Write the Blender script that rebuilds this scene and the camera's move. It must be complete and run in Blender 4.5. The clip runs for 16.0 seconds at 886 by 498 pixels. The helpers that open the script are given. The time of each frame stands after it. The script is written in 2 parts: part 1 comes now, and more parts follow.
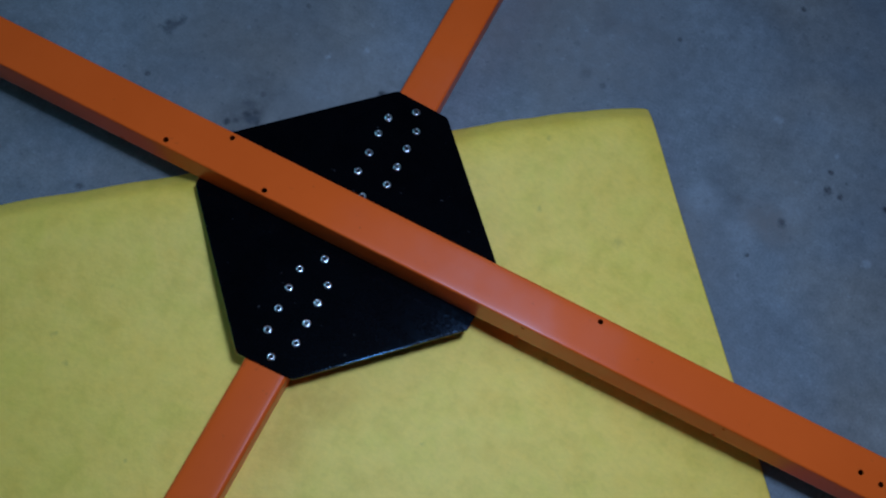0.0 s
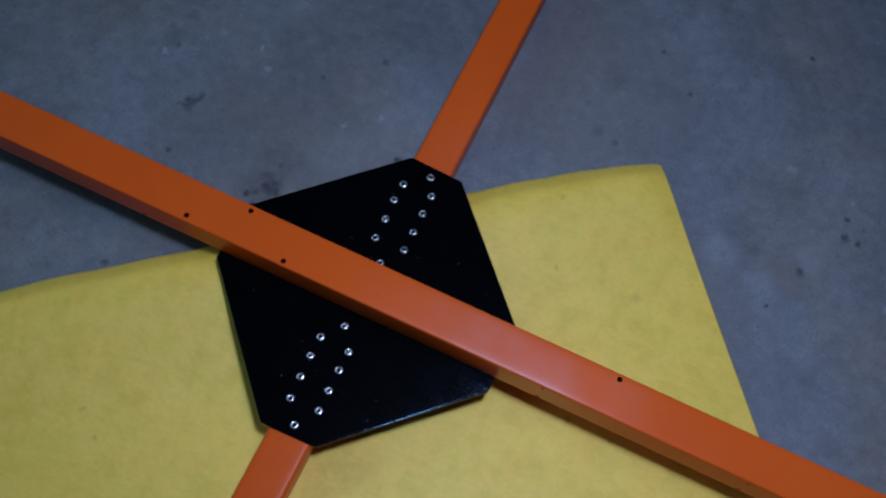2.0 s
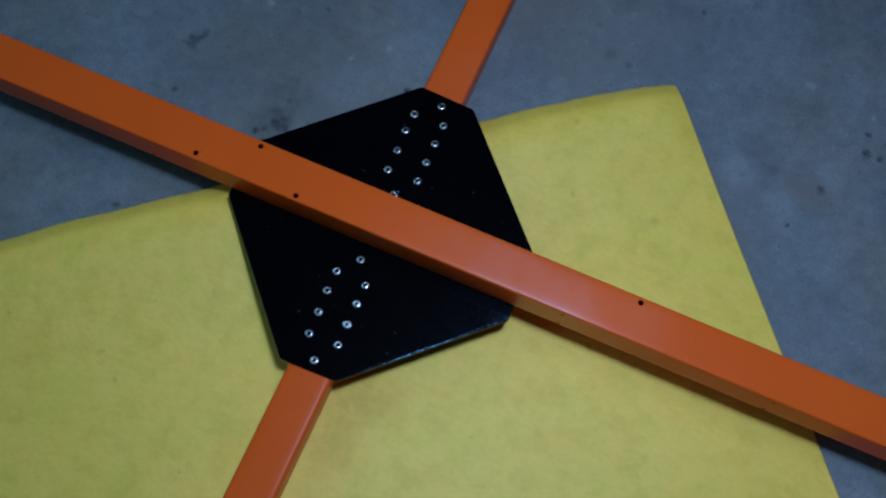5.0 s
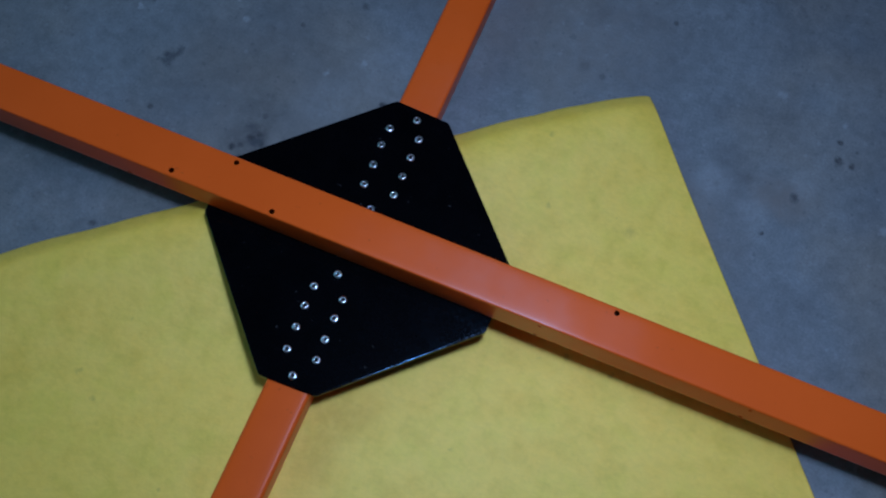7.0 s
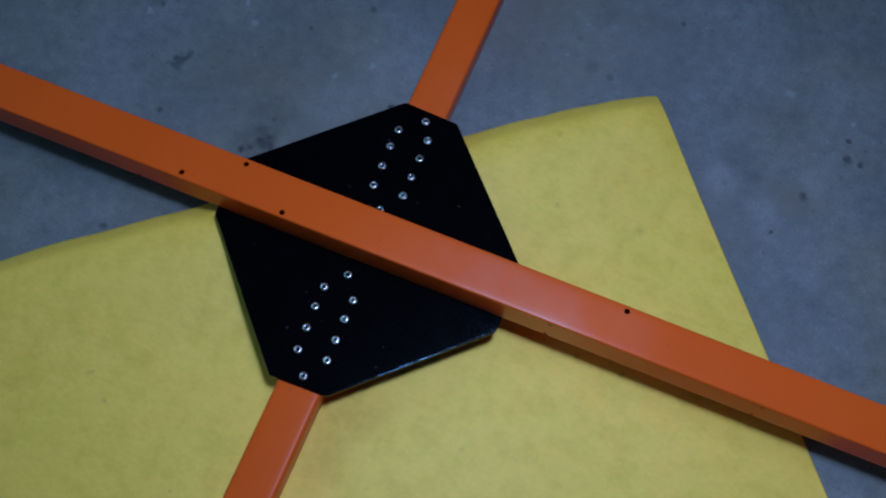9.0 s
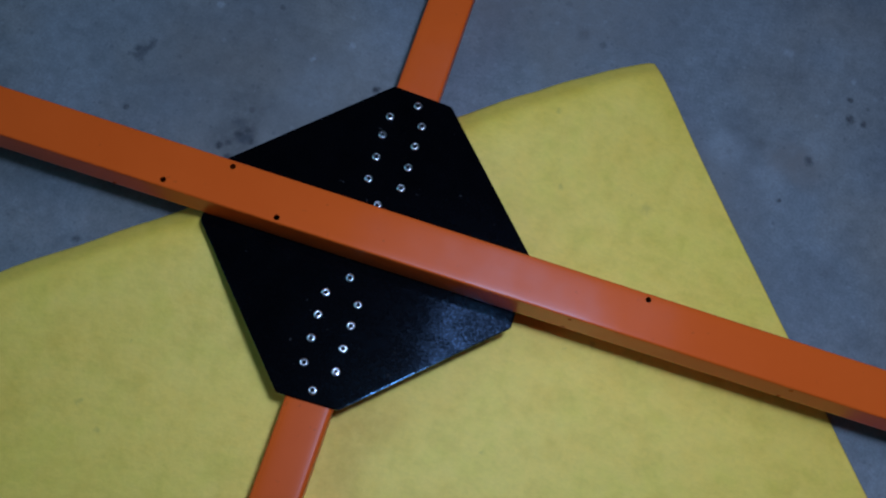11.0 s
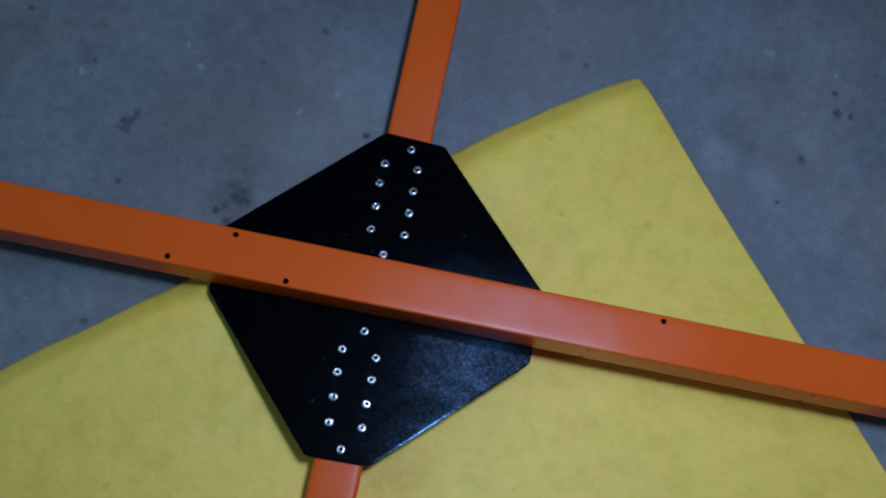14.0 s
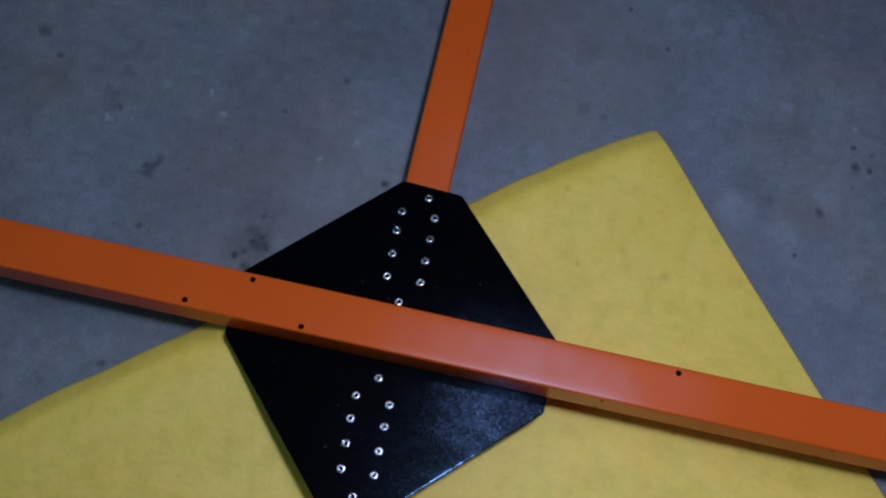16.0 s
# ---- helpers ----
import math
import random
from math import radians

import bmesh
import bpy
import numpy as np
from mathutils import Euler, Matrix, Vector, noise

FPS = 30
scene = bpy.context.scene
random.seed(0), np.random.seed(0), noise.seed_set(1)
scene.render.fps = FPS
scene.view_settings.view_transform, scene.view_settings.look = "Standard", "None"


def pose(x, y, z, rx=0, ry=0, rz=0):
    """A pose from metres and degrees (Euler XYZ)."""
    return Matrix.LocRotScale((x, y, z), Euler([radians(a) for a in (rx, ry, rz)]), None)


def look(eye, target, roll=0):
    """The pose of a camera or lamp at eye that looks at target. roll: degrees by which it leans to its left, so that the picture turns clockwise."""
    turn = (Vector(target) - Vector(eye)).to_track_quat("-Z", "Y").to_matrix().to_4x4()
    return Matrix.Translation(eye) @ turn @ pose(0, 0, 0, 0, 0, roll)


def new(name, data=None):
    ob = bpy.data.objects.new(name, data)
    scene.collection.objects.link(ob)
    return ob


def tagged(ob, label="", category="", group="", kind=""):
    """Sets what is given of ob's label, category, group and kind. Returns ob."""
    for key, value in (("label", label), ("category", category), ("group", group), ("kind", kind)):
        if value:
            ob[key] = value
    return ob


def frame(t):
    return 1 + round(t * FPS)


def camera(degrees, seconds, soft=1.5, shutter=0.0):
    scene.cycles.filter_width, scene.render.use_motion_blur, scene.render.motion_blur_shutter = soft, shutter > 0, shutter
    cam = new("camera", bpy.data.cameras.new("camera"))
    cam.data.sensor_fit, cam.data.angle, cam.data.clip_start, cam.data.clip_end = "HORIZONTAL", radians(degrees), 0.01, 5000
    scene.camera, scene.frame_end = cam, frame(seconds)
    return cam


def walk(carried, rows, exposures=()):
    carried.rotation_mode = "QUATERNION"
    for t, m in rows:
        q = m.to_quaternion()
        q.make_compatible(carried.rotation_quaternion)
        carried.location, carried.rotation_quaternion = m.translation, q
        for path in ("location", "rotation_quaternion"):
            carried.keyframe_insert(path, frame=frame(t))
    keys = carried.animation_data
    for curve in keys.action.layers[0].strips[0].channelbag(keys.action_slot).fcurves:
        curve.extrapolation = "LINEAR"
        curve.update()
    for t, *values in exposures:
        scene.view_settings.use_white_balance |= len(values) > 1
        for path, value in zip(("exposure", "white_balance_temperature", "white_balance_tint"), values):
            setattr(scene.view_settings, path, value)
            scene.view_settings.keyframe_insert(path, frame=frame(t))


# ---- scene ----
cam = camera(45.4, 16.0, soft=2.1)
PATH = [
    (0, (0.1258, -0.2843, 0.8837), (0.0808, 0.0357, 0.0), 19.05),
    (0.5, (0.1148, -0.2799, 0.8915), (0.0468, 0.0584, 0.0), 16.69),
    (1, (0.1151, -0.2768, 0.8982), (0.0438, 0.0805, 0.0), 16.34),
    (1.5, (0.1161, -0.2713, 0.9002), (0.0271, 0.0947, 0.0), 13.59),
    (2, (0.1343, -0.2710, 0.9006), (0.0404, 0.0827, 0.0), 10.55),
    (2.5, (0.1269, -0.2783, 0.8977), (0.0292, 0.0721, 0.0), 10.09),
    (3, (0.1393, -0.2934, 0.8926), (0.0674, 0.0452, 0.0), 13.58),
    (3.2, (0.1339, -0.2929, 0.8847), (0.0685, 0.0196, 0.0), 13.92),
    (5.5, (0.1416, -0.2784, 0.8835), (0.0565, 0.0178, 0.0), 6.84),
    (6, (0.1516, -0.2778, 0.8866), (0.0702, 0.0281, 0.0), 7.75),
    (6.5, (0.1440, -0.2748, 0.8862), (0.0709, 0.0258, 0.0), 8.63),
    (7, (0.1433, -0.2759, 0.8882), (0.0688, 0.0356, 0.0), 8.96),
    (7.5, (0.1345, -0.2783, 0.8826), (0.0699, 0.0206, 0.0), 11.21),
    (8, (0.1422, -0.2863, 0.8840), (0.0597, 0.0301, 0.0), 8.32),
    (8.5, (0.1427, -0.2845, 0.8853), (0.0666, 0.0286, 0.0), 8.47),
    (8.7, (0.1456, -0.2858, 0.8866), (0.0588, 0.0323, 0.0), 6.84),
    (10.8, (0.0737, -0.2603, 0.8560), (0.0679, 0.0328, 0.0), 17.77),
    (11, (0.0609, -0.2452, 0.8497), (0.0620, 0.0253, 0.0), 18.03),
    (11.5, (0.0383, -0.2134, 0.8474), (0.0641, 0.0236, 0.0), 20.31),
    (12, (0.0348, -0.2018, 0.8487), (0.0614, 0.0517, 0.0), 17.82),
    (12.5, (0.0316, -0.1951, 0.8493), (0.0677, 0.0388, 0.0), 20.28),
    (13, (0.0276, -0.1956, 0.8513), (0.0716, 0.0588, 0.0), 20.86),
    (13.5, (0.0259, -0.2064, 0.8496), (0.0577, 0.0474, 0.0), 19.11),
    (14, (0.0242, -0.2112, 0.8589), (0.0482, 0.0585, 0.0), 16.39),
    (14.5, (0.0284, -0.2134, 0.8681), (0.0378, 0.0738, 0.0), 12.52),
    (15, (0.0344, -0.2291, 0.8662), (0.0484, 0.0954, 0.0), 13.32),
    (15.5, (0.0270, -0.2155, 0.8670), (0.0296, 0.0927, 0.0), 12.43),
    (16, (0.0320, -0.2122, 0.8630), (0.0261, 0.0981, 0.0), 11.38),
]
EXPOSURES = [
    (0.0, -0.12, 5430, 7), (1.0, -0.14, 5900, 13), (2.0, -0.12, 6000, 20), (3.0, -0.13, 6020, 12), (5.5, -0.13, 5450, 2), (7.0, -0.12, 5470, 9),
    (8.5, -0.12, 5500, 11), (11.0, -0.12, 5630, 10), (12.5, -0.12, 5480, 11), (14.0, -0.10, 5650, 10), (15.0, -0.05, 5880, 16), (16.0, -0.16, 6150, 22),
]
walk(cam, [(t, look(eye, target, roll)) for t, eye, target, roll in PATH], EXPOSURES)

# ---- light: two hanging lamps over the work, in a closed grey room ----
LAMP, SECOND = (0.185, -0.036, 1.18), (0.40, 0.46, 2.22)
world = bpy.data.worlds.new("world")
scene.world = world
world.use_nodes = True
world.node_tree.nodes["Background"].inputs[0].default_value = (0.35, 0.42, 0.55, 1)
world.node_tree.nodes["Background"].inputs[1].default_value = 0.01


def strip_light(x, y, z, watts, long, wide, color, spread=180):
    data = bpy.data.lights.new("strip_light", "AREA")
    data.shape, data.size, data.size_y = "RECTANGLE", long, wide
    data.energy, data.color, data.spread = watts, color, radians(spread)
    ob = new("strip_light", data)
    ob.location = (x, y, z)


strip_light(*LAMP, 3.75, 0.10, 0.14, (0.655, 0.82, 1.09), 122)
WIN, WEST, EAST = -0.3, -1.75, 2.8
# cool fill lamp, added on the west side to lift the shadows
cool_fill_data = bpy.data.lights.new("cool_fill_light", "AREA")
cool_fill_data.shape, cool_fill_data.size, cool_fill_data.size_y = "RECTANGLE", 1.6, 1.1
cool_fill_data.energy, cool_fill_data.color = 8.5, (0.40, 0.86, 1.0)
cool_fill = new("cool_fill_light", cool_fill_data)
cool_fill.matrix_world = look((WEST + 0.04, WIN, 1.5), (0.0, WIN, 1.5))
strip_light(*SECOND, 4.6, 0.58, 0.34, (0.68, 0.61, 0.82))


# ---- materials ----
class Nodes:
    """A small writer of node materials."""

    def __init__(self, name):
        self.mat = bpy.data.materials.new(name)
        self.mat.use_nodes = True
        self.tree = self.mat.node_tree
        self.bsdf = self.tree.nodes["Principled BSDF"]
        self.place = self.add("ShaderNodeTexCoord").outputs["Object"]

    def add(self, kind, **props):
        node = self.tree.nodes.new(kind)
        for key, value in props.items():
            setattr(node, key, value)
        return node

    def join(self, a, b):
        self.tree.links.new(a, b)

    def put(self, socket, value):
        if hasattr(value, "is_output"):
            self.join(value, socket)
        else:
            socket.default_value = value

    def noise(self, scale, detail=4.0, rough=0.55, stretch=None, seed=0.0):
        node = self.add("ShaderNodeTexNoise")
        node.inputs["Scale"].default_value, node.inputs["Detail"].default_value = scale, detail
        node.inputs["Roughness"].default_value = rough
        move = self.add("ShaderNodeMapping")
        move.inputs["Location"].default_value = (seed, seed * 0.7, seed * 0.3)
        move.inputs["Scale"].default_value = stretch or (1, 1, 1)
        self.join(self.place, move.inputs[0])
        self.join(move.outputs[0], node.inputs["Vector"])
        return node.outputs["Fac"]

    def ramp(self, value, *stops):
        node = self.add("ShaderNodeValToRGB")
        elements = node.color_ramp.elements
        while len(elements) < len(stops):
            elements.new(0.5)
        for element, (at, c) in zip(elements, stops):
            element.position = at
            element.color = (*c, 1) if isinstance(c, tuple) else (c, c, c, 1)
        self.join(value, node.inputs[0])
        return node.outputs[0]

    def math(self, op, a, b=0.0):
        node = self.add("ShaderNodeMath", operation=op)
        self.put(node.inputs[0], a)
        self.put(node.inputs[1], b)
        return node.outputs[0]

    def mix(self, fac, a, b, how="MIX"):
        node = self.add("ShaderNodeMix", data_type="RGBA", blend_type=how)
        self.put(node.inputs[0], fac)
        for socket, value in ((node.inputs[6], a), (node.inputs[7], b)):
            self.put(socket, (*value, 1) if isinstance(value, tuple) else value)
        return node.outputs[2]

    def bump(self, height, strength, distance, under=None):
        node = self.add("ShaderNodeBump")
        node.inputs["Strength"].default_value, node.inputs["Distance"].default_value = strength, distance
        self.join(height, node.inputs["Height"])
        if under:
            self.join(under, node.inputs["Normal"])
        return node.outputs[0]

    def patches(self, places):
        """Soft-edged patches, 0 to 1: (x, y, reach, strength)."""
        wobble = self.add("ShaderNodeTexNoise")
        wobble.inputs["Scale"].default_value, wobble.inputs["Detail"].default_value = 26, 4
        self.join(self.place, wobble.inputs["Vector"])
        shift = self.add("ShaderNodeVectorMath", operation="MULTIPLY_ADD")
        self.join(wobble.outputs["Color"], shift.inputs[0])
        shift.inputs[1].default_value = (0.07, 0.05, 0)
        self.join(self.place, shift.inputs[2])
        total = 0.0
        for x, y, reach, much in places:
            flat = self.add("ShaderNodeVectorMath", operation="MULTIPLY")
            self.join(shift.outputs[0], flat.inputs[0])
            flat.inputs[1].default_value = (1, 1, 0)
            far = self.add("ShaderNodeVectorMath", operation="DISTANCE")
            self.join(flat.outputs[0], far.inputs[0])
            far.inputs[1].default_value = (x + 0.035, y + 0.025, 0)
            near = self.add("ShaderNodeMapRange", interpolation_type="SMOOTHSTEP")
            for socket, v in zip(near.inputs[1:5], (0.0, reach * 1.35, much, 0.0)):
                socket.default_value = v
            self.join(far.outputs["Value"], near.inputs[0])
            total = self.math("MAXIMUM", near.outputs[0], total)
        return total

    def spots(self, base, places, tone, ragged=0.004, grain=190.0):
        """Ragged marks laid over a base colour: (x, y, reach, strength)."""
        wobble = self.add("ShaderNodeTexNoise")
        wobble.inputs["Scale"].default_value, wobble.inputs["Detail"].default_value = grain, 4
        self.join(self.place, wobble.inputs["Vector"])
        shift = self.add("ShaderNodeVectorMath", operation="MULTIPLY_ADD")
        self.join(wobble.outputs["Color"], shift.inputs[0])
        shift.inputs[1].default_value = (ragged, ragged, 0)
        off = self.add("ShaderNodeVectorMath", operation="ADD")
        self.join(self.place, off.inputs[0])
        off.inputs[1].default_value = (-ragged / 2, -ragged / 2, 0)
        self.join(off.outputs[0], shift.inputs[2])
        broken = self.ramp(self.noise(grain * 1.6, 4, 0.7, seed=17.0), (0.34, 0.45), (0.58, 1.2))
        for x, y, reach, much in places:
            far = self.add("ShaderNodeVectorMath", operation="DISTANCE")
            self.join(shift.outputs[0], far.inputs[0])
            far.inputs[1].default_value = (x, y, 0)
            near = self.add("ShaderNodeMapRange", interpolation_type="SMOOTHSTEP")
            for socket, v in zip(near.inputs[1:5], (reach * 0.35, reach * 1.6, much, 0.0)):
                socket.default_value = v
            self.join(far.outputs["Value"], near.inputs[0])
            base = self.mix(self.math("MULTIPLY", near.outputs[0], broken), base, tone)
        return base

    def flecks(self, scale, share, size, seed=0.0):
        """Small separate flecks of uneven size: the share of cells that hold one, and its reach within the cell."""
        move = self.add("ShaderNodeMapping")
        move.inputs["Location"].default_value = (seed, seed * 0.6, 0)
        self.join(self.place, move.inputs[0])
        bend = self.add("ShaderNodeTexNoise")
        bend.inputs["Scale"].default_value, bend.inputs["Detail"].default_value = scale * 3, 3
        self.join(self.place, bend.inputs["Vector"])
        push = self.add("ShaderNodeVectorMath", operation="MULTIPLY_ADD")
        self.join(bend.outputs["Color"], push.inputs[0])
        push.inputs[1].default_value = (0.5 / scale, 0.5 / scale, 0)
        self.join(move.outputs[0], push.inputs[2])
        cell = self.add("ShaderNodeTexVoronoi", voronoi_dimensions="2D")
        cell.inputs["Scale"].default_value = scale
        self.join(push.outputs[0], cell.inputs["Vector"])
        part_of = self.add("ShaderNodeSeparateColor")
        self.join(cell.outputs["Color"], part_of.inputs[0])
        chosen = self.math("LESS_THAN", part_of.outputs[0], share)
        reach = self.math("MULTIPLY", part_of.outputs[1], size)
        inside = self.math("SUBTRACT", reach, cell.outputs["Distance"])
        soft = self.math("MULTIPLY", inside, 9.0)
        clamp = self.add("ShaderNodeClamp")
        self.join(soft, clamp.inputs[0])
        return self.math("MULTIPLY", clamp.outputs[0], chosen)

    def done(self, base, rough, metal=0.0, normal=None, **more):
        self.put(self.bsdf.inputs["Base Color"], (*base, 1) if isinstance(base, tuple) else base)
        self.put(self.bsdf.inputs["Roughness"], rough)
        self.bsdf.inputs["Metallic"].default_value = metal
        if normal:
            self.join(normal, self.bsdf.inputs["Normal"])
        for key, value in more.items():
            self.put(self.bsdf.inputs[key.replace("_", " ")], value)
        return self.mat


# place, reach and strength of the marks on the slab: dark specks, broad stains, pale patches
SPECKS = [
    (-0.232, 0.060, 0.0024, 0.6), (-0.092, 0.237, 0.0034, 0.6), (-0.1395, 0.1945, 0.0022, 0.55),
    (-0.036, 0.146, 0.0030, 0.95), (-0.146, 0.052, 0.0030, 0.85), (-0.135, 0.044, 0.0040, 0.7), (0.3755, 0.281, 0.0026, 0.85), (0.379, 0.262, 0.0040, 0.8),
    (0.392, 0.261, 0.0028, 0.85), (0.436, 0.270, 0.0032, 1.0), (0.331, 0.163, 0.0022, 1.0), (0.350, 0.210, 0.0024, 0.55), (0.144, 0.257, 0.0034, 0.42),
    (0.192, 0.342, 0.0024, 0.65), (0.292, 0.439, 0.0026, 1.0), (0.151, 0.376, 0.0024, 0.65), (-0.348, 0.201, 0.0028, 0.6),
    (-0.281, 0.164, 0.0026, 0.6), (0.393, 0.277, 0.0020, 0.5), (-0.128, 0.073, 0.0032, 0.6), (-0.122, 0.064, 0.0026, 0.55), (-0.134, 0.067, 0.0034, 0.6), (-0.140, 0.057, 0.0026, 0.5), (-0.131, 0.092, 0.0026, 0.4), (-0.2255, -0.063, 0.0036, 0.55),
]
STAINS = [
    (-0.129, 0.070, 0.012, 0.75), (-0.133, 0.093, 0.018, 0.40), (-0.139, 0.058, 0.020, 0.45), (-0.289, 0.173, 0.011, 0.28), (-0.285, 0.200, 0.006, 0.30), (-0.339, 0.216, 0.006, 0.35),
    (-0.099, 0.275, 0.010, 0.25), (-0.120, 0.280, 0.050, 0.24), (0.119, 0.322, 0.013, 0.28), (0.124, 0.260, 0.006, 0.3), (0.280, 0.225, 0.012, 0.25), (0.300, 0.211, 0.008, 0.3),
    (-0.150, 0.150, 0.060, 0.20), (-0.215, 0.085, 0.060, 0.16), (-0.05, 0.31, 0.05, 0.2),
]
SMEARS = [(-0.241, 0.110, 0.0065, 0.6), (-0.238, 0.116, 0.0050, 0.55), (-0.234, 0.122, 0.0048, 0.62), (-0.371, 0.222, 0.0065, 0.6), (-0.129, 0.066, 0.0060, 0.6), (-0.137, 0.078, 0.0050, 0.5), (0.350, 0.208, 0.004, 0.5)]
BROWN = [(0.326, 0.208, 0.016, 0.55), (0.345, 0.200, 0.018, 0.55), (0.262, 0.150, 0.05, 0.35), (0.10, 0.30, 0.09, 0.4), (-0.13, 0.10, 0.09, 0.35)]
PALE = [
    (0.275, 0.195, 0.016, 0.30), (0.318, 0.180, 0.015, 0.30), (0.356, 0.224, 0.013, 0.28), (-0.208, 0.196, 0.0022, 0.8), (-0.192, 0.178, 0.0032, 0.55), (0.311, 0.308, 0.005, 0.45),
    (-0.249, 0.196, 0.005, 0.35), (0.375, 0.300, 0.003, 0.5), (-0.289, 0.152, 0.003, 0.7), (-0.098, 0.156, 0.0026, 0.6), (-0.070, 0.180, 0.003, 0.6), (0.436, 0.209, 0.004, 0.5),
    (-0.05, 0.175, 0.03, 0.2), (-0.085, 0.13, 0.025, 0.2),
]


def concrete():
    n = Nodes("concrete")
    broad, mid = n.noise(3.2, 5, 0.6), n.noise(17, 6, 0.62, seed=3.0)
    fine, grit = n.noise(95, 4, 0.6, seed=5.0), n.noise(420, 3, 0.7, seed=8.0)
    base = n.ramp(broad, (0.30, (0.120, 0.141, 0.169)), (0.74, (0.177, 0.198, 0.219)))
    base = n.mix(0.42, base, n.ramp(mid, (0.28, 0.60), (0.52, 1.0), (0.72, 1.32)), "MULTIPLY")
    base = n.mix(0.5, base, n.ramp(fine, (0.30, 0.66), (0.52, 1.0), (0.72, 1.32)), "MULTIPLY")
    base = n.mix(0.25, base, n.ramp(grit, (0.30, 0.45), (0.50, 1.0), (0.72, 1.7)), "MULTIPLY")
    # brownish stains
    rust = n.ramp(n.noise(6.5, 3, 0.5, seed=11.0), (0.44, 0.0), (0.66, 0.8))
    base = n.mix(rust, base, n.mix(1.0, base, (1.16, 1.0, 0.84), "MULTIPLY"))
    base = n.spots(base, BROWN, (0.150, 0.142, 0.142), 0.03, 40.0)
    base = n.spots(base, STAINS, (0.066, 0.068, 0.076), 0.02, 55.0)
    # pale dried flecks, dark grains and pits
    base = n.mix(n.math("MULTIPLY", n.flecks(120, 0.06, 0.32, 2.0), 0.18), base, (0.31, 0.345, 0.39))
    base = n.mix(n.math("MULTIPLY", n.flecks(75, 0.03, 0.36, 5.0), 0.28), base, (0.068, 0.072, 0.085))
    base = n.mix(n.math("MULTIPLY", n.flecks(190, 0.08, 0.42, 9.0), 0.34), base, (0.07, 0.074, 0.088))
    base = n.spots(base, PALE, (0.27, 0.30, 0.34), 0.010, 130.0)
    base = n.spots(base, SMEARS, (0.036, 0.043, 0.058), 0.018, 100.0)
    base = n.spots(base, SPECKS, (0.022, 0.024, 0.032))
    rough = n.ramp(mid, (0.3, 0.50), (0.7, 0.72))
    normal = n.bump(fine, 0.3, 0.0015, n.bump(grit, 0.3, 0.0006))
    return n.done(base, rough, normal=normal)


def yellow_cloth():
    n = Nodes("yellow_cloth")
    broad, mid = n.noise(5, 4, 0.6, seed=2.0), n.noise(52, 4, 0.55, seed=4.0)
    fuzz, fibre = n.noise(420, 4, 0.7, seed=6.0), n.noise(160, 4, 0.7, (1, 1.6, 1), 7.0)
    base = n.ramp(broad, (0.30, (0.83, 0.590, 0.080)), (0.70, (0.87, 0.612, 0.090)))
    # thin and thick places in the felt, some greener, some ochre
    base = n.mix(0.5, base, n.ramp(mid, (0.28, (0.80, 0.80, 0.55)), (0.5, (1.0, 1.0, 1.0)), (0.72, (1.07, 1.08, 1.3))), "MULTIPLY")
    base = n.mix(0.35, base, n.ramp(n.noise(24, 4, 0.6, seed=9.0), (0.34, (0.86, 0.98, 0.7)), (0.5, (1.0, 1.0, 1.0)), (0.66, (1.05, 0.94, 0.8))), "MULTIPLY")
    base = n.mix(0.4, base, n.ramp(fibre, (0.28, 0.82), (0.55, 1.0), (0.75, 1.10)), "MULTIPLY")
    base = n.mix(n.math("MULTIPLY", n.flecks(48, 0.05, 0.20, 3.0), 0.4), base, (0.40, 0.30, 0.05))
    # amber shade and orange bounce beside the lower tube, painted into the felt
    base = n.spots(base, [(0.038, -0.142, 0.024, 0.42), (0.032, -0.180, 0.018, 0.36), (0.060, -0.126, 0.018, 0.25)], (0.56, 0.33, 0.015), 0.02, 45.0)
    base = n.spots(base, [(0.2341, -0.0914, 0.0016, 0.9), (0.2180, 0.1150, 0.0060, 0.25), (0.1290, 0.1900, 0.0070, 0.2)], (0.16, 0.12, 0.03), 0.002)
    normal = n.bump(fuzz, 0.3, 0.0005, n.bump(mid, 0.35, 0.002))
    return n.done(base, 0.55, normal=normal, Specular_IOR_Level=0.42)


def orange_paint():
    n = Nodes("orange_paint")
    broad, peel, dust = n.noise(9, 4, 0.6, seed=1.0), n.noise(420, 2, 0.5, seed=2.0), n.noise(700, 3, 0.6, seed=5.0)
    base = n.ramp(broad, (0.3, (0.665, 0.096, 0.009)), (0.7, (0.725, 0.110, 0.012)))
    fleck = n.ramp(n.noise(210, 2, 0.5, seed=9.0), (0.24, 0.35), (0.29, 0.0))
    base = n.mix(fleck, base, (0.36, 0.06, 0.012))
    # a hazy, handled film lies in patches over the gloss
    film = n.patches(((0.045, 0.0, 0.06, 0.5), (0.115, 0.0, 0.07, 0.9), (0.160, -0.012, 0.05, 0.9), (0.215, 0.0, 0.04, 0.35)))
    film = n.math("MULTIPLY", film, n.ramp(n.noise(34, 4, 0.6, seed=15.0), (0.30, 0.55), (0.62, 1.0)))
    rough = n.math("ADD", n.math("MULTIPLY", film, 0.06), 0.29)
    normal = n.bump(peel, 0.03, 0.0004, n.bump(dust, 0.04, 0.0003))
    return n.done(base, rough, normal=normal, Specular_IOR_Level=n.math("ADD", n.math("MULTIPLY", film, 0.52), 0.08), Specular_Tint=(0.50, 0.84, 1.0, 1.0))


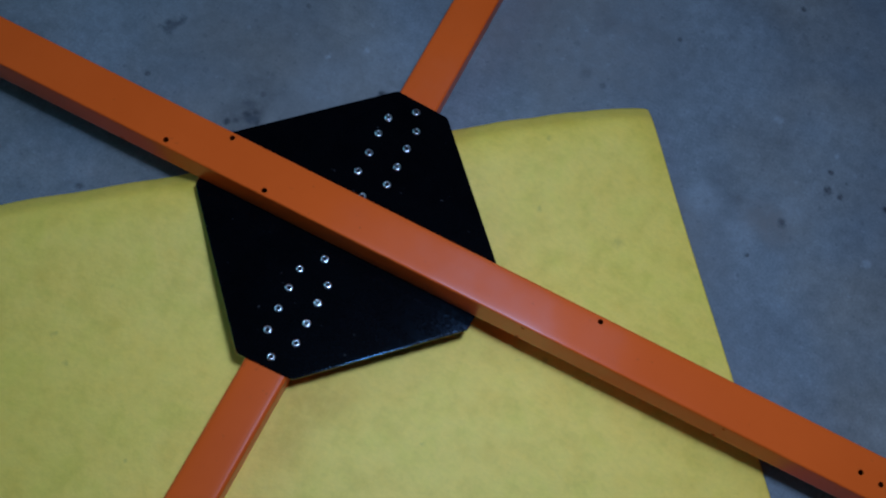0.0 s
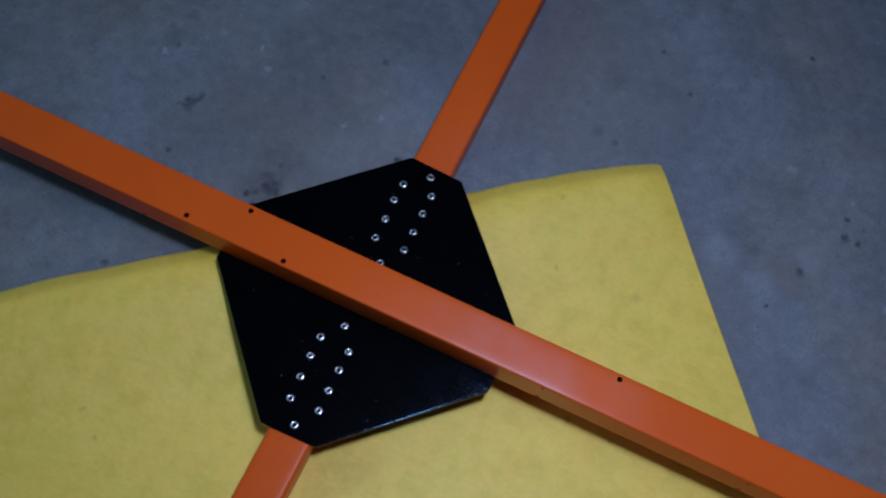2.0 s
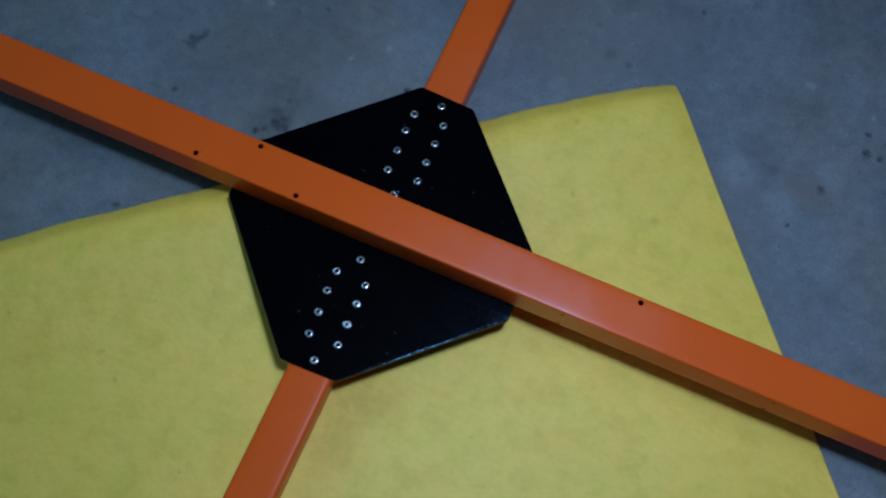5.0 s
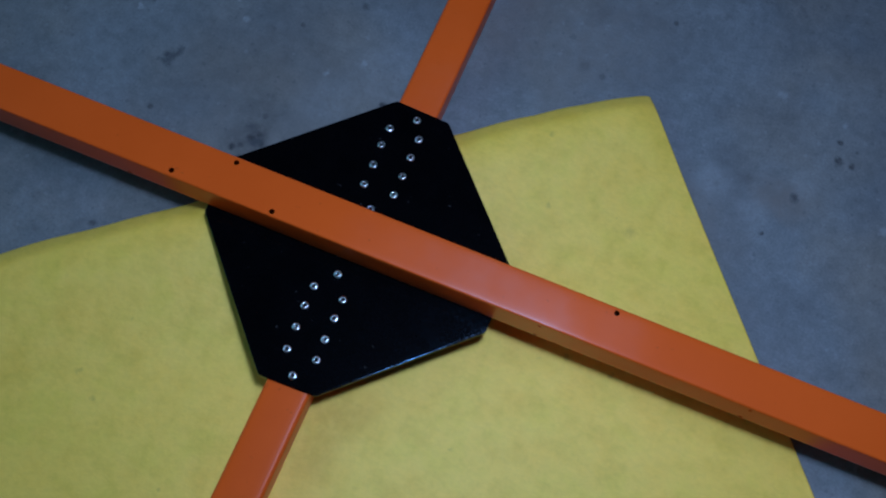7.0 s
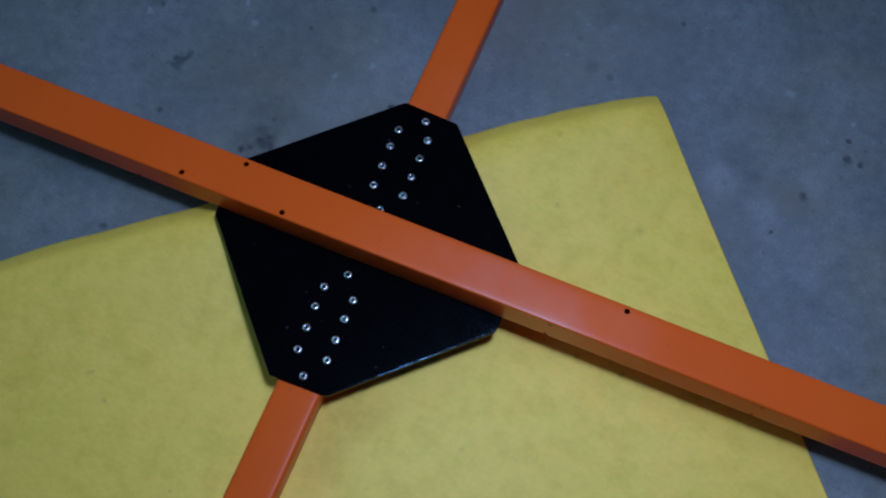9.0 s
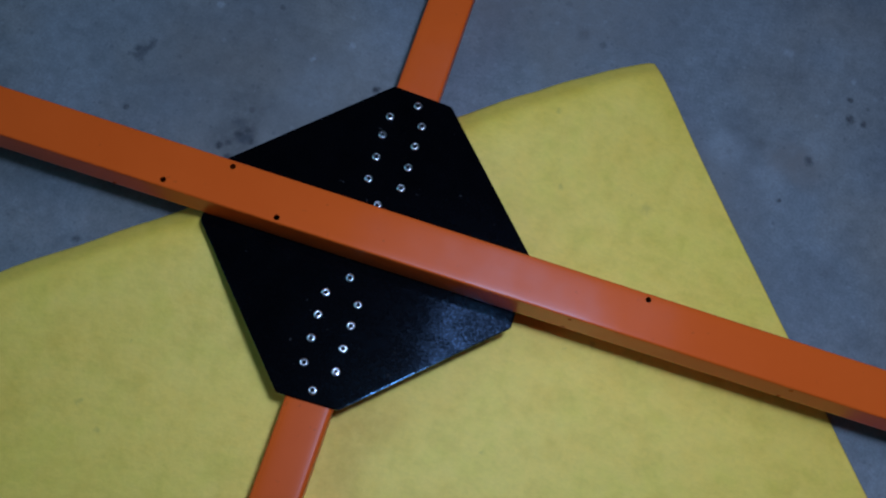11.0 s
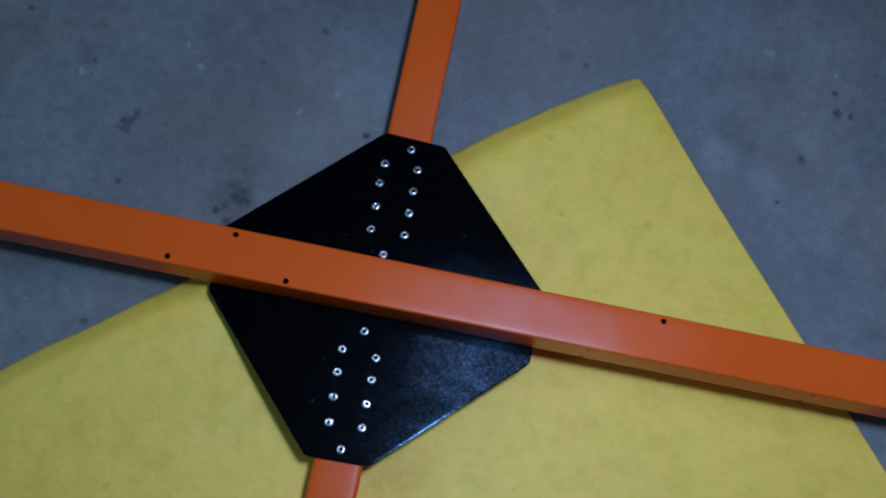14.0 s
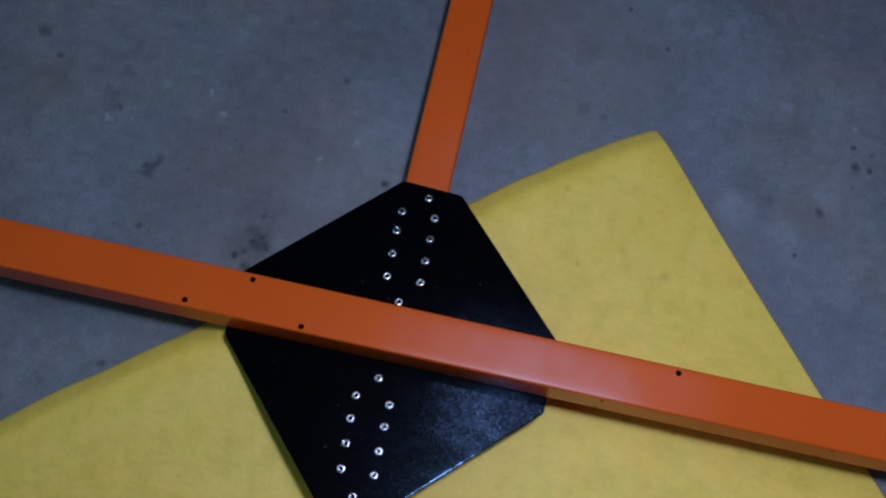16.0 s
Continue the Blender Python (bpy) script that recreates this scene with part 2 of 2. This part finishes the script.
def black_paint():
    n = Nodes("black_paint")
    peel, mid = n.noise(480, 3, 0.6, seed=2.0), n.noise(30, 5, 0.65, seed=4.0)
    base = n.ramp(mid, (0.3, (0.0008, 0.0009, 0.0014)), (0.7, (0.0016, 0.0017, 0.0026)))
    # scattered dust and lint
    dust = n.ramp(n.noise(125, 2, 0.5, (1, 1.7, 1), 7.0), (0.73, 0.0), (0.77, 0.5))
    base = n.mix(dust, base, (0.055, 0.052, 0.055))
    clump = n.ramp(n.noise(460, 3, 0.6, seed=6.0), (0.40, 0.0), (0.66, 1.0))
    rough = n.math("ADD", n.math("MULTIPLY", clump, -0.03), 0.11)
    normal = n.bump(peel, 0.03, 0.0004, n.bump(mid, 0.02, 0.0008))
    glint = n.ramp(n.noise(560, 4, 0.8, seed=12.0), (0.34, 0.06), (0.54, 0.15), (0.72, 0.80))
    # handled places shine more than others
    glint = n.math("MULTIPLY", glint, n.ramp(n.noise(38, 4, 0.65, (1, 1.5, 1), 22.0), (0.36, 0.5), (0.52, 1.0), (0.66, 1.7)))
    return n.done(base, rough, normal=normal, Specular_IOR_Level=glint, Specular_Tint=(0.30, 0.62, 1.0, 1.0), Coat_Weight=0.012, Coat_Roughness=0.32)


def plain(name, low, high, scale, rough, metal=0.0, depth=0.0003):
    n = Nodes(name)
    grain = n.noise(scale, 5, 0.6)
    return n.done(n.ramp(grain, (0.3, low), (0.7, high)), rough, metal, n.bump(grain, 0.2, depth))


CONCRETE, CLOTH, ORANGE, BLACK = concrete(), yellow_cloth(), orange_paint(), black_paint()
ALUMINIUM = plain("aluminium", (0.60, 0.62, 0.66), (0.74, 0.76, 0.80), 900, 0.23, 1.0, 0.0001)
DARK_STEEL = plain("dark_steel", (0.02, 0.02, 0.024), (0.05, 0.05, 0.055), 800, 0.55, 0.6)
WALL = plain("wall_board", (0.44, 0.44, 0.43), (0.50, 0.50, 0.49), 6, 0.85)
BOARD = plain("ceiling_board", (0.045, 0.043, 0.04), (0.07, 0.066, 0.06), 5, 0.85)
glass = Nodes("window_glass")
GLASS = glass.done((0.92, 0.96, 0.98), 0.03, Transmission_Weight=1.0, IOR=1.45)
HOUSING = plain("white_enamel", (0.74, 0.74, 0.73), (0.80, 0.80, 0.79), 12, 0.4)


# ---- builders ----
def part(name, bm, material, parent=None, label="", smooth=False):
    mesh = bpy.data.meshes.new(name)
    bm.to_mesh(mesh)
    bm.free()
    for m in material if isinstance(material, (list, tuple)) else [material]:
        mesh.materials.append(m)
    if smooth:
        mesh.shade_smooth()
    ob = new(name, mesh)
    if parent:
        ob.parent = parent
    return tagged(ob, label)


def box(bm, lo, hi):
    made = bmesh.ops.create_cube(bm, size=1.0)["verts"]
    size, mid = [b - a for a, b in zip(lo, hi)], [(a + b) / 2 for a, b in zip(lo, hi)]
    for v in made:
        v.co = [c * s + m for c, s, m in zip(v.co, size, mid)]
    return made


def ring(width, height, radius, steps=5, crown=0.0):
    """A rounded rectangle round the origin, as points (across, up); its faces bow out by crown."""
    out = []
    for sx, sz, start in ((1, 1, 0), (-1, 1, 90), (-1, -1, 180), (1, -1, 270)):
        cx, cz = sx * (width / 2 - radius - crown), sz * (height / 2 - radius - crown)
        for k in range(steps + 1):
            a = radians(start + 90 * k / steps)
            out.append((cx + radius * math.cos(a), cz + radius * math.sin(a)))
        if crown:
            # over the face that follows this corner
            ux, uz = -math.sin(radians(start + 90)), math.cos(radians(start + 90))
            nx, nz = math.cos(radians(start + 90)), math.sin(radians(start + 90))
            reach = abs(ux) * (width / 2 - radius - crown) + abs(uz) * (height / 2 - radius - crown)
            rise = abs(nx) * (width / 2 - crown) + abs(nz) * (height / 2 - crown)
            for f in (-0.93, -0.85, -0.7, -0.4, 0.4, 0.7, 0.85, 0.93):
                lift = rise + crown * (1 - abs(f) ** 6)
                out.append((ux * f * reach + nx * lift, uz * f * reach + nz * lift))
    return out


def tube(name, length, width, height, holes, parent, label, radius, crown, wall=0.0018):
    """A hollow rounded section along x, with drilled holes: (x, across, face), face 'top' or 'side' (the one towards -y)."""
    bm = bmesh.new()
    outer, inner = ring(width, height, radius, 5, crown), ring(width - 2 * wall, height - 2 * wall, 0.0014, 5, 0.0001)
    loops = [[bm.verts.new((x, y, z)) for y, z in rim] for rim in (outer, inner) for x in (-length / 2, length / 2)]
    count = len(outer)
    for k in range(count):
        j = (k + 1) % count
        for a, b in ((loops[0], loops[1]), (loops[3], loops[2]), (loops[2], loops[0]), (loops[1], loops[3])):
            bm.faces.new((a[k], b[k], b[j], a[j]))
    bmesh.ops.recalc_face_normals(bm, faces=bm.faces)
    ob = part(name, bm, ORANGE, parent, label)
    cutters = bmesh.new()
    for x, across, face, r in holes:
        turn = Matrix.Translation((x, across, height / 2)) if face == "top" else Matrix.Translation((x, -width / 2, across)) @ Matrix.Rotation(radians(90), 4, "X")
        bmesh.ops.create_cone(cutters, cap_ends=True, segments=20, radius1=r, radius2=r, depth=0.012, matrix=turn)
    mesh = bpy.data.meshes.new("drill")
    cutters.to_mesh(mesh)
    cutters.free()
    drill = new("drill", mesh)
    cut = ob.modifiers.new("drill", "BOOLEAN")
    cut.operation, cut.object, cut.solver = "DIFFERENCE", drill, "EXACT"
    bpy.context.view_layer.update()
    ready = bpy.data.meshes.new_from_object(ob.evaluated_get(bpy.context.evaluated_depsgraph_get()))
    ob.modifiers.clear()
    ob.data = ready
    ready.name = name
    bpy.data.objects.remove(drill)
    ready.shade_smooth()
    ready.set_sharp_from_angle(angle=radians(35))
    ob.modifiers.new("even_normals", "WEIGHTED_NORMAL").keep_sharp = True
    return ob


# ---- the room ----
HALF, HIGH = 2.8, 2.9
bm = bmesh.new()
box(bm, (WEST - 0.15, -HALF - 0.15, -0.12), (EAST + 0.15, HALF + 0.15, 0.0))
tagged(part("floor", bm, CONCRETE), "blue-grey bare concrete slab, mottled and spotted with dirt", "floor", kind="structure")
for name, blocks in (
    ("wall_north", [((WEST - 0.15, HALF, 0.0), (EAST + 0.15, HALF + 0.15, HIGH))]),
    ("wall_south", [((WEST - 0.15, -HALF - 0.15, 0.0), (EAST + 0.15, -HALF, HIGH))]),
    ("wall_east", [((EAST, -HALF, 0.0), (EAST + 0.15, HALF, HIGH))]),
    # the wall with the added window's opening
    ("wall_west", [((WEST - 0.15, y0, z0), (WEST, y1, z1)) for y0, y1, z0, z1 in (
        (-HALF, WIN - 0.82, 0.0, HIGH), (WIN + 0.82, HALF, 0.0, HIGH), (WIN - 0.82, WIN + 0.82, 0.0, 0.93), (WIN - 0.82, WIN + 0.82, 2.07, HIGH))]),
):
    bm = bmesh.new()
    for lo, hi in blocks:
        box(bm, lo, hi)
    tagged(part(name, bm, WALL), "plain pale grey painted board wall", "wall", kind="structure")
bm = bmesh.new()
box(bm, (WEST - 0.15, -HALF - 0.15, HIGH), (EAST + 0.15, HALF + 0.15, HIGH + 0.1))
tagged(part("ceiling", bm, BOARD), "plain dark ceiling boards", "ceiling", kind="structure")

# unseen window, added so that the cool fill has an opening
window = tagged(new("added_window_1"), "unseen white framed two-pane window, added round the cool fill light", "window", kind="structure")
for y0, y1, z0, z1 in ((-0.818, -0.77, 0.932, 2.068), (0.77, 0.818, 0.932, 2.068), (-0.77, 0.77, 0.932, 0.98), (-0.77, 0.77, 2.02, 2.068), (-0.02, 0.02, 0.98, 2.02)):
    bm = bmesh.new()
    box(bm, (WEST - 0.12, WIN + y0, z0), (WEST - 0.06, WIN + y1, z1))
    part("added_window_frame", bm, HOUSING, window)
for y0, y1 in ((-0.768, -0.022), (0.022, 0.768)):
    bm = bmesh.new()
    box(bm, (WEST - 0.094, WIN + y0, 0.982), (WEST - 0.088, WIN + y1, 2.018))
    part("pane", bm, GLASS, window).visible_shadow = False

# the lamps' housings, hung over the work
def shop_lamp(place, long, wide):
    lamp = tagged(new("hanging_lamp"), "white enamelled strip lamp hung from the ceiling", "lamp", "strip lamps")
    lamp.location = place
    bm = bmesh.new()
    box(bm, (-long, -wide, 0.012), (long, wide, 0.05))
    bmesh.ops.bevel(bm, geom=list(bm.edges), offset=0.006, segments=2, affect="EDGES")
    part("housing", bm, HOUSING, lamp)
    for x in (-0.6 * long, 0.6 * long):
        bm = bmesh.new()
        drop = HIGH - place[2] - 0.05
        bmesh.ops.create_cone(bm, cap_ends=True, segments=8, radius1=0.003, radius2=0.003, depth=drop)
        part("wire", bm, DARK_STEEL, lamp).location = (x, 0, 0.05 + drop / 2)


shop_lamp(LAMP, 0.09, 0.12)
shop_lamp(SECOND, 0.32, 0.19)


# ---- the yellow cloth, its far edge turned under ----
def cloth():
    corner, along, inward = Vector((0.1905, 0.2558, 0)), Vector((-0.783, -0.623, 0)), Vector((0.630, -0.776, 0))
    # from the tucked-under hem round the fold and on over the flat
    section = [(0.055, 0.0012), (0.028, 0.0012), (0.012, 0.0014), (0.003, 0.0024)]
    section += [(0.0, 0.0042), (0.0016, 0.0080), (0.005, 0.0116), (0.009, 0.0152), (0.013, 0.0187), (0.0165, 0.0212), (0.020, 0.0226), (0.0245, 0.0232), (0.030, 0.0232)]
    inner = [0.035, 0.040] + [0.046 + 0.008 * k for k in range(15)] + [0.16 + 0.025 * k for k in range(1, 30)]
    section += [(v, 0.0022 + 0.0210 * math.exp(-((v - 0.030) / 0.06) ** 2)) for v in inner]
    lengths = [0.0, 0.0015, 0.004, 0.008, 0.014] + [0.014 + 0.0165 * k for k in range(1, 61)]
    bm = bmesh.new()
    rows = []
    for s in lengths:
        bow = -0.0075 * (1 - math.exp(-s / 0.035)) + 0.006 * min(1.0, max(0.0, (s - 0.38) / 0.25))
        bow += 0.0018
        bow += 0.0009 * math.sin(s * 31) + 0.0006 * math.sin(s * 73 + 1)
        bow -= 0.0022 * math.exp(-((s - 0.088) / 0.014) ** 2)
        rounding = 0.0015 * max(0.0, 1 - s / 0.006) ** 2
        row = []
        for v, z in section:
            fade = math.exp(-max(v, 0) / 0.10)
            at = corner + along * s + inward * (v + bow * fade + rounding * fade) + along * (0.25 * (z - 0.002) * math.exp(-s / 0.05))
            if z < 0.0025 and v < 0.06:
                at += along * (0.010 * math.exp(-s / 0.05))
            lift = 0.0007 * noise.noise((at.x * 14, at.y * 14, 1.0)) * min(1.0, max(0, v) / 0.05)
            squash = 1 - 0.25 * max(0.0, 1 - s / 0.02)
            row.append(bm.verts.new((at.x, at.y, max(0.0009, 0.0012 + (z - 0.0012) * squash + lift))))
        rows.append(row)
    for a, b in zip(rows, rows[1:]):
        for k in range(len(section) - 1):
            bm.faces.new((a[k], b[k], b[k + 1], a[k + 1]))
    bmesh.ops.recalc_face_normals(bm, faces=bm.faces)
    ob = part("yellow_cloth", bm, CLOTH, smooth=True)
    thick = ob.modifiers.new("thickness", "SOLIDIFY")
    thick.thickness, thick.offset = 0.0008, 0.0
    return tagged(ob, "fuzzy yellow felt cloth spread on concrete, one edge turned under", "cloth")


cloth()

# ---- the painted cross frame ----
TOP_LOW, TOP_PLATE, TOP_HIGH = 0.0356, 0.0385, 0.0742
cross = tagged(new("cross_frame"), "orange steel tubes crossed at a riveted black plate", "metal frame")
WIDE = 0.0381
low = tube("lower_tube", 1.30, WIDE, TOP_LOW - 0.0031, [(-0.60, 0.0, "top", 0.0023)], cross, "orange painted square steel tube under the plate", 0.0028, 0.0003)
low.matrix_basis = pose(0.0009, 0, (TOP_LOW + 0.0031) / 2, 0, 0, 89.65)
high = tube(
    "upper_tube", 1.30, WIDE, TOP_HIGH - TOP_PLATE,
    [(-0.158, -0.0136, "top", 0.0023), (-0.112, 0.0136, "top", 0.0023), (-0.0665, -0.0146, "top", 0.0023), (0.225, 0.0138, "top", 0.0023),
     (0.461, -0.0018, "top", 0.0023), (0.479, -0.0034, "top", 0.0023),
     (0.171, 0.0115, "side", 0.0018), (0.171, -0.0130, "side", 0.0018), (0.350, 0.0115, "side", 0.0018), (0.350, -0.0130, "side", 0.0018),
     (-0.201, -0.0130, "side", 0.0018)],
    cross, "orange painted square steel tube with drilled holes", 0.0017, 0.00019,
)
high.matrix_basis = pose(0, -0.0003, (TOP_PLATE + TOP_HIGH) / 2)


def gusset():
    """The plate: a square with its four corners cut off, edges slightly broken."""
    rim = [(-0.0184, 0.1368), (0.0322, 0.1348), (0.1335, 0.0270), (0.1322, -0.0324), (0.0238, -0.1355), (-0.0260, -0.1367), (-0.1283, -0.0255), (-0.1300, 0.0270)]
    # corners rounded to a few millimetres
    path, count = [], len(rim)
    for k in range(count):
        p, q, r = (Vector(rim[(k + d) % count]) for d in (-1, 0, 1))
        a, b = q + (p - q).normalized() * 0.0025, q + (r - q).normalized() * 0.0025
        path += [a * (1 - t) ** 2 + q * 2 * t * (1 - t) + b * t * t for t in (0.0, 0.25, 0.5, 0.75, 1.0)]
    count = len(path)
    normals = []
    for k in range(count):
        way = (path[(k + 1) % count] - path[k - 1]).normalized()
        normals.append(Vector((-way.y, way.x)) if Vector((-way.y, way.x)).dot(path[k]) < 0 else Vector((way.y, -way.x)))
    # the sheared rim rolls gently down over its last millimetres
    bm = bmesh.new()
    thick = TOP_PLATE - TOP_LOW
    section = [(0.0, -thick + 0.0001), (0.0, -0.0007), (0.0001, -0.00034), (0.0003, -0.00013), (0.0007, -0.00005), (0.0013, -0.000015), (0.0021, 0.0)]
    loops = [[bm.verts.new((*(p + n * inset), TOP_PLATE - 0.0001 + drop)) for p, n in zip(path, normals)] for inset, drop in section]
    for low_loop, high_loop in zip(loops, loops[1:]):
        for k in range(count):
            bm.faces.new((low_loop[k], low_loop[(k + 1) % count], high_loop[(k + 1) % count], high_loop[k]))
    bm.faces.new(loops[-1])
    bm.faces.new(loops[0])
    bmesh.ops.recalc_face_normals(bm, faces=bm.faces)
    ob = part("gusset_plate", bm, BLACK, cross, "black painted steel plate with cut corners", smooth=True)
    ob.data.set_sharp_from_angle(angle=radians(50))
    ob.modifiers.new("even_normals", "WEIGHTED_NORMAL").keep_sharp = True
    return ob


plate = gusset()


def rivet_mesh():
    """A blind rivet's domed head, turned about z, with the hole left by its pin."""
    profile = [(0.0038, 0.0), (0.00388, 0.0003), (0.0037, 0.0008), (0.0033, 0.00128), (0.0027, 0.00164), (0.0020, 0.0018), (0.0015, 0.0016), (0.0014, 0.0002), (0.0008, -0.0002), (0.0, 0.0)]
    bm = bmesh.new()
    turns = 20
    rims = [[bm.verts.new((r * math.cos(math.tau * k / turns), r * math.sin(math.tau * k / turns), z)) for k in range(turns)] for r, z in profile[:-1]]
    tip = bm.verts.new((0, 0, profile[-1][1]))
    for i, (a, b) in enumerate(zip(rims, rims[1:])):
        for k in range(turns):
            f = bm.faces.new((a[k], a[(k + 1) % turns], b[(k + 1) % turns], b[k]))
            f.material_index = 1 if i >= 6 else 0
    for k in range(turns):
        bm.faces.new((rims[-1][k], rims[-1][(k + 1) % turns], tip)).material_index = 1
    bmesh.ops.recalc_face_normals(bm, faces=bm.faces)
    return bm


first = part("rivet", rivet_mesh(), [ALUMINIUM, DARK_STEEL], plate, "bright aluminium blind rivet", smooth=True)
RIVETS = [
    (0.0057, 0.1255), (0.0142, 0.1089), (0.0142, 0.0899), (0.0144, 0.0704), (0.0143, 0.0514),
    (-0.0135, 0.1089), (-0.0143, 0.0912), (-0.0132, 0.0708), (-0.0133, 0.0507), (0.0008, 0.0315),
    (0.0002, -0.1268), (-0.0132, -0.1083), (-0.0142, -0.0885), (-0.0152, -0.0691), (-0.0151, -0.0506),
    (0.0125, -0.1078), (0.0121, -0.0892), (0.0119, -0.0699), (0.0120, -0.0523), (-0.0010, -0.0334),
]
for k, (x, y) in enumerate(RIVETS):
    ob = first if k == 0 else first.copy()
    if k:
        scene.collection.objects.link(ob)
    ob.matrix_basis = pose(x, y, TOP_PLATE - 0.0001, random.uniform(-2, 2), random.uniform(-2, 2), random.uniform(0, 360))
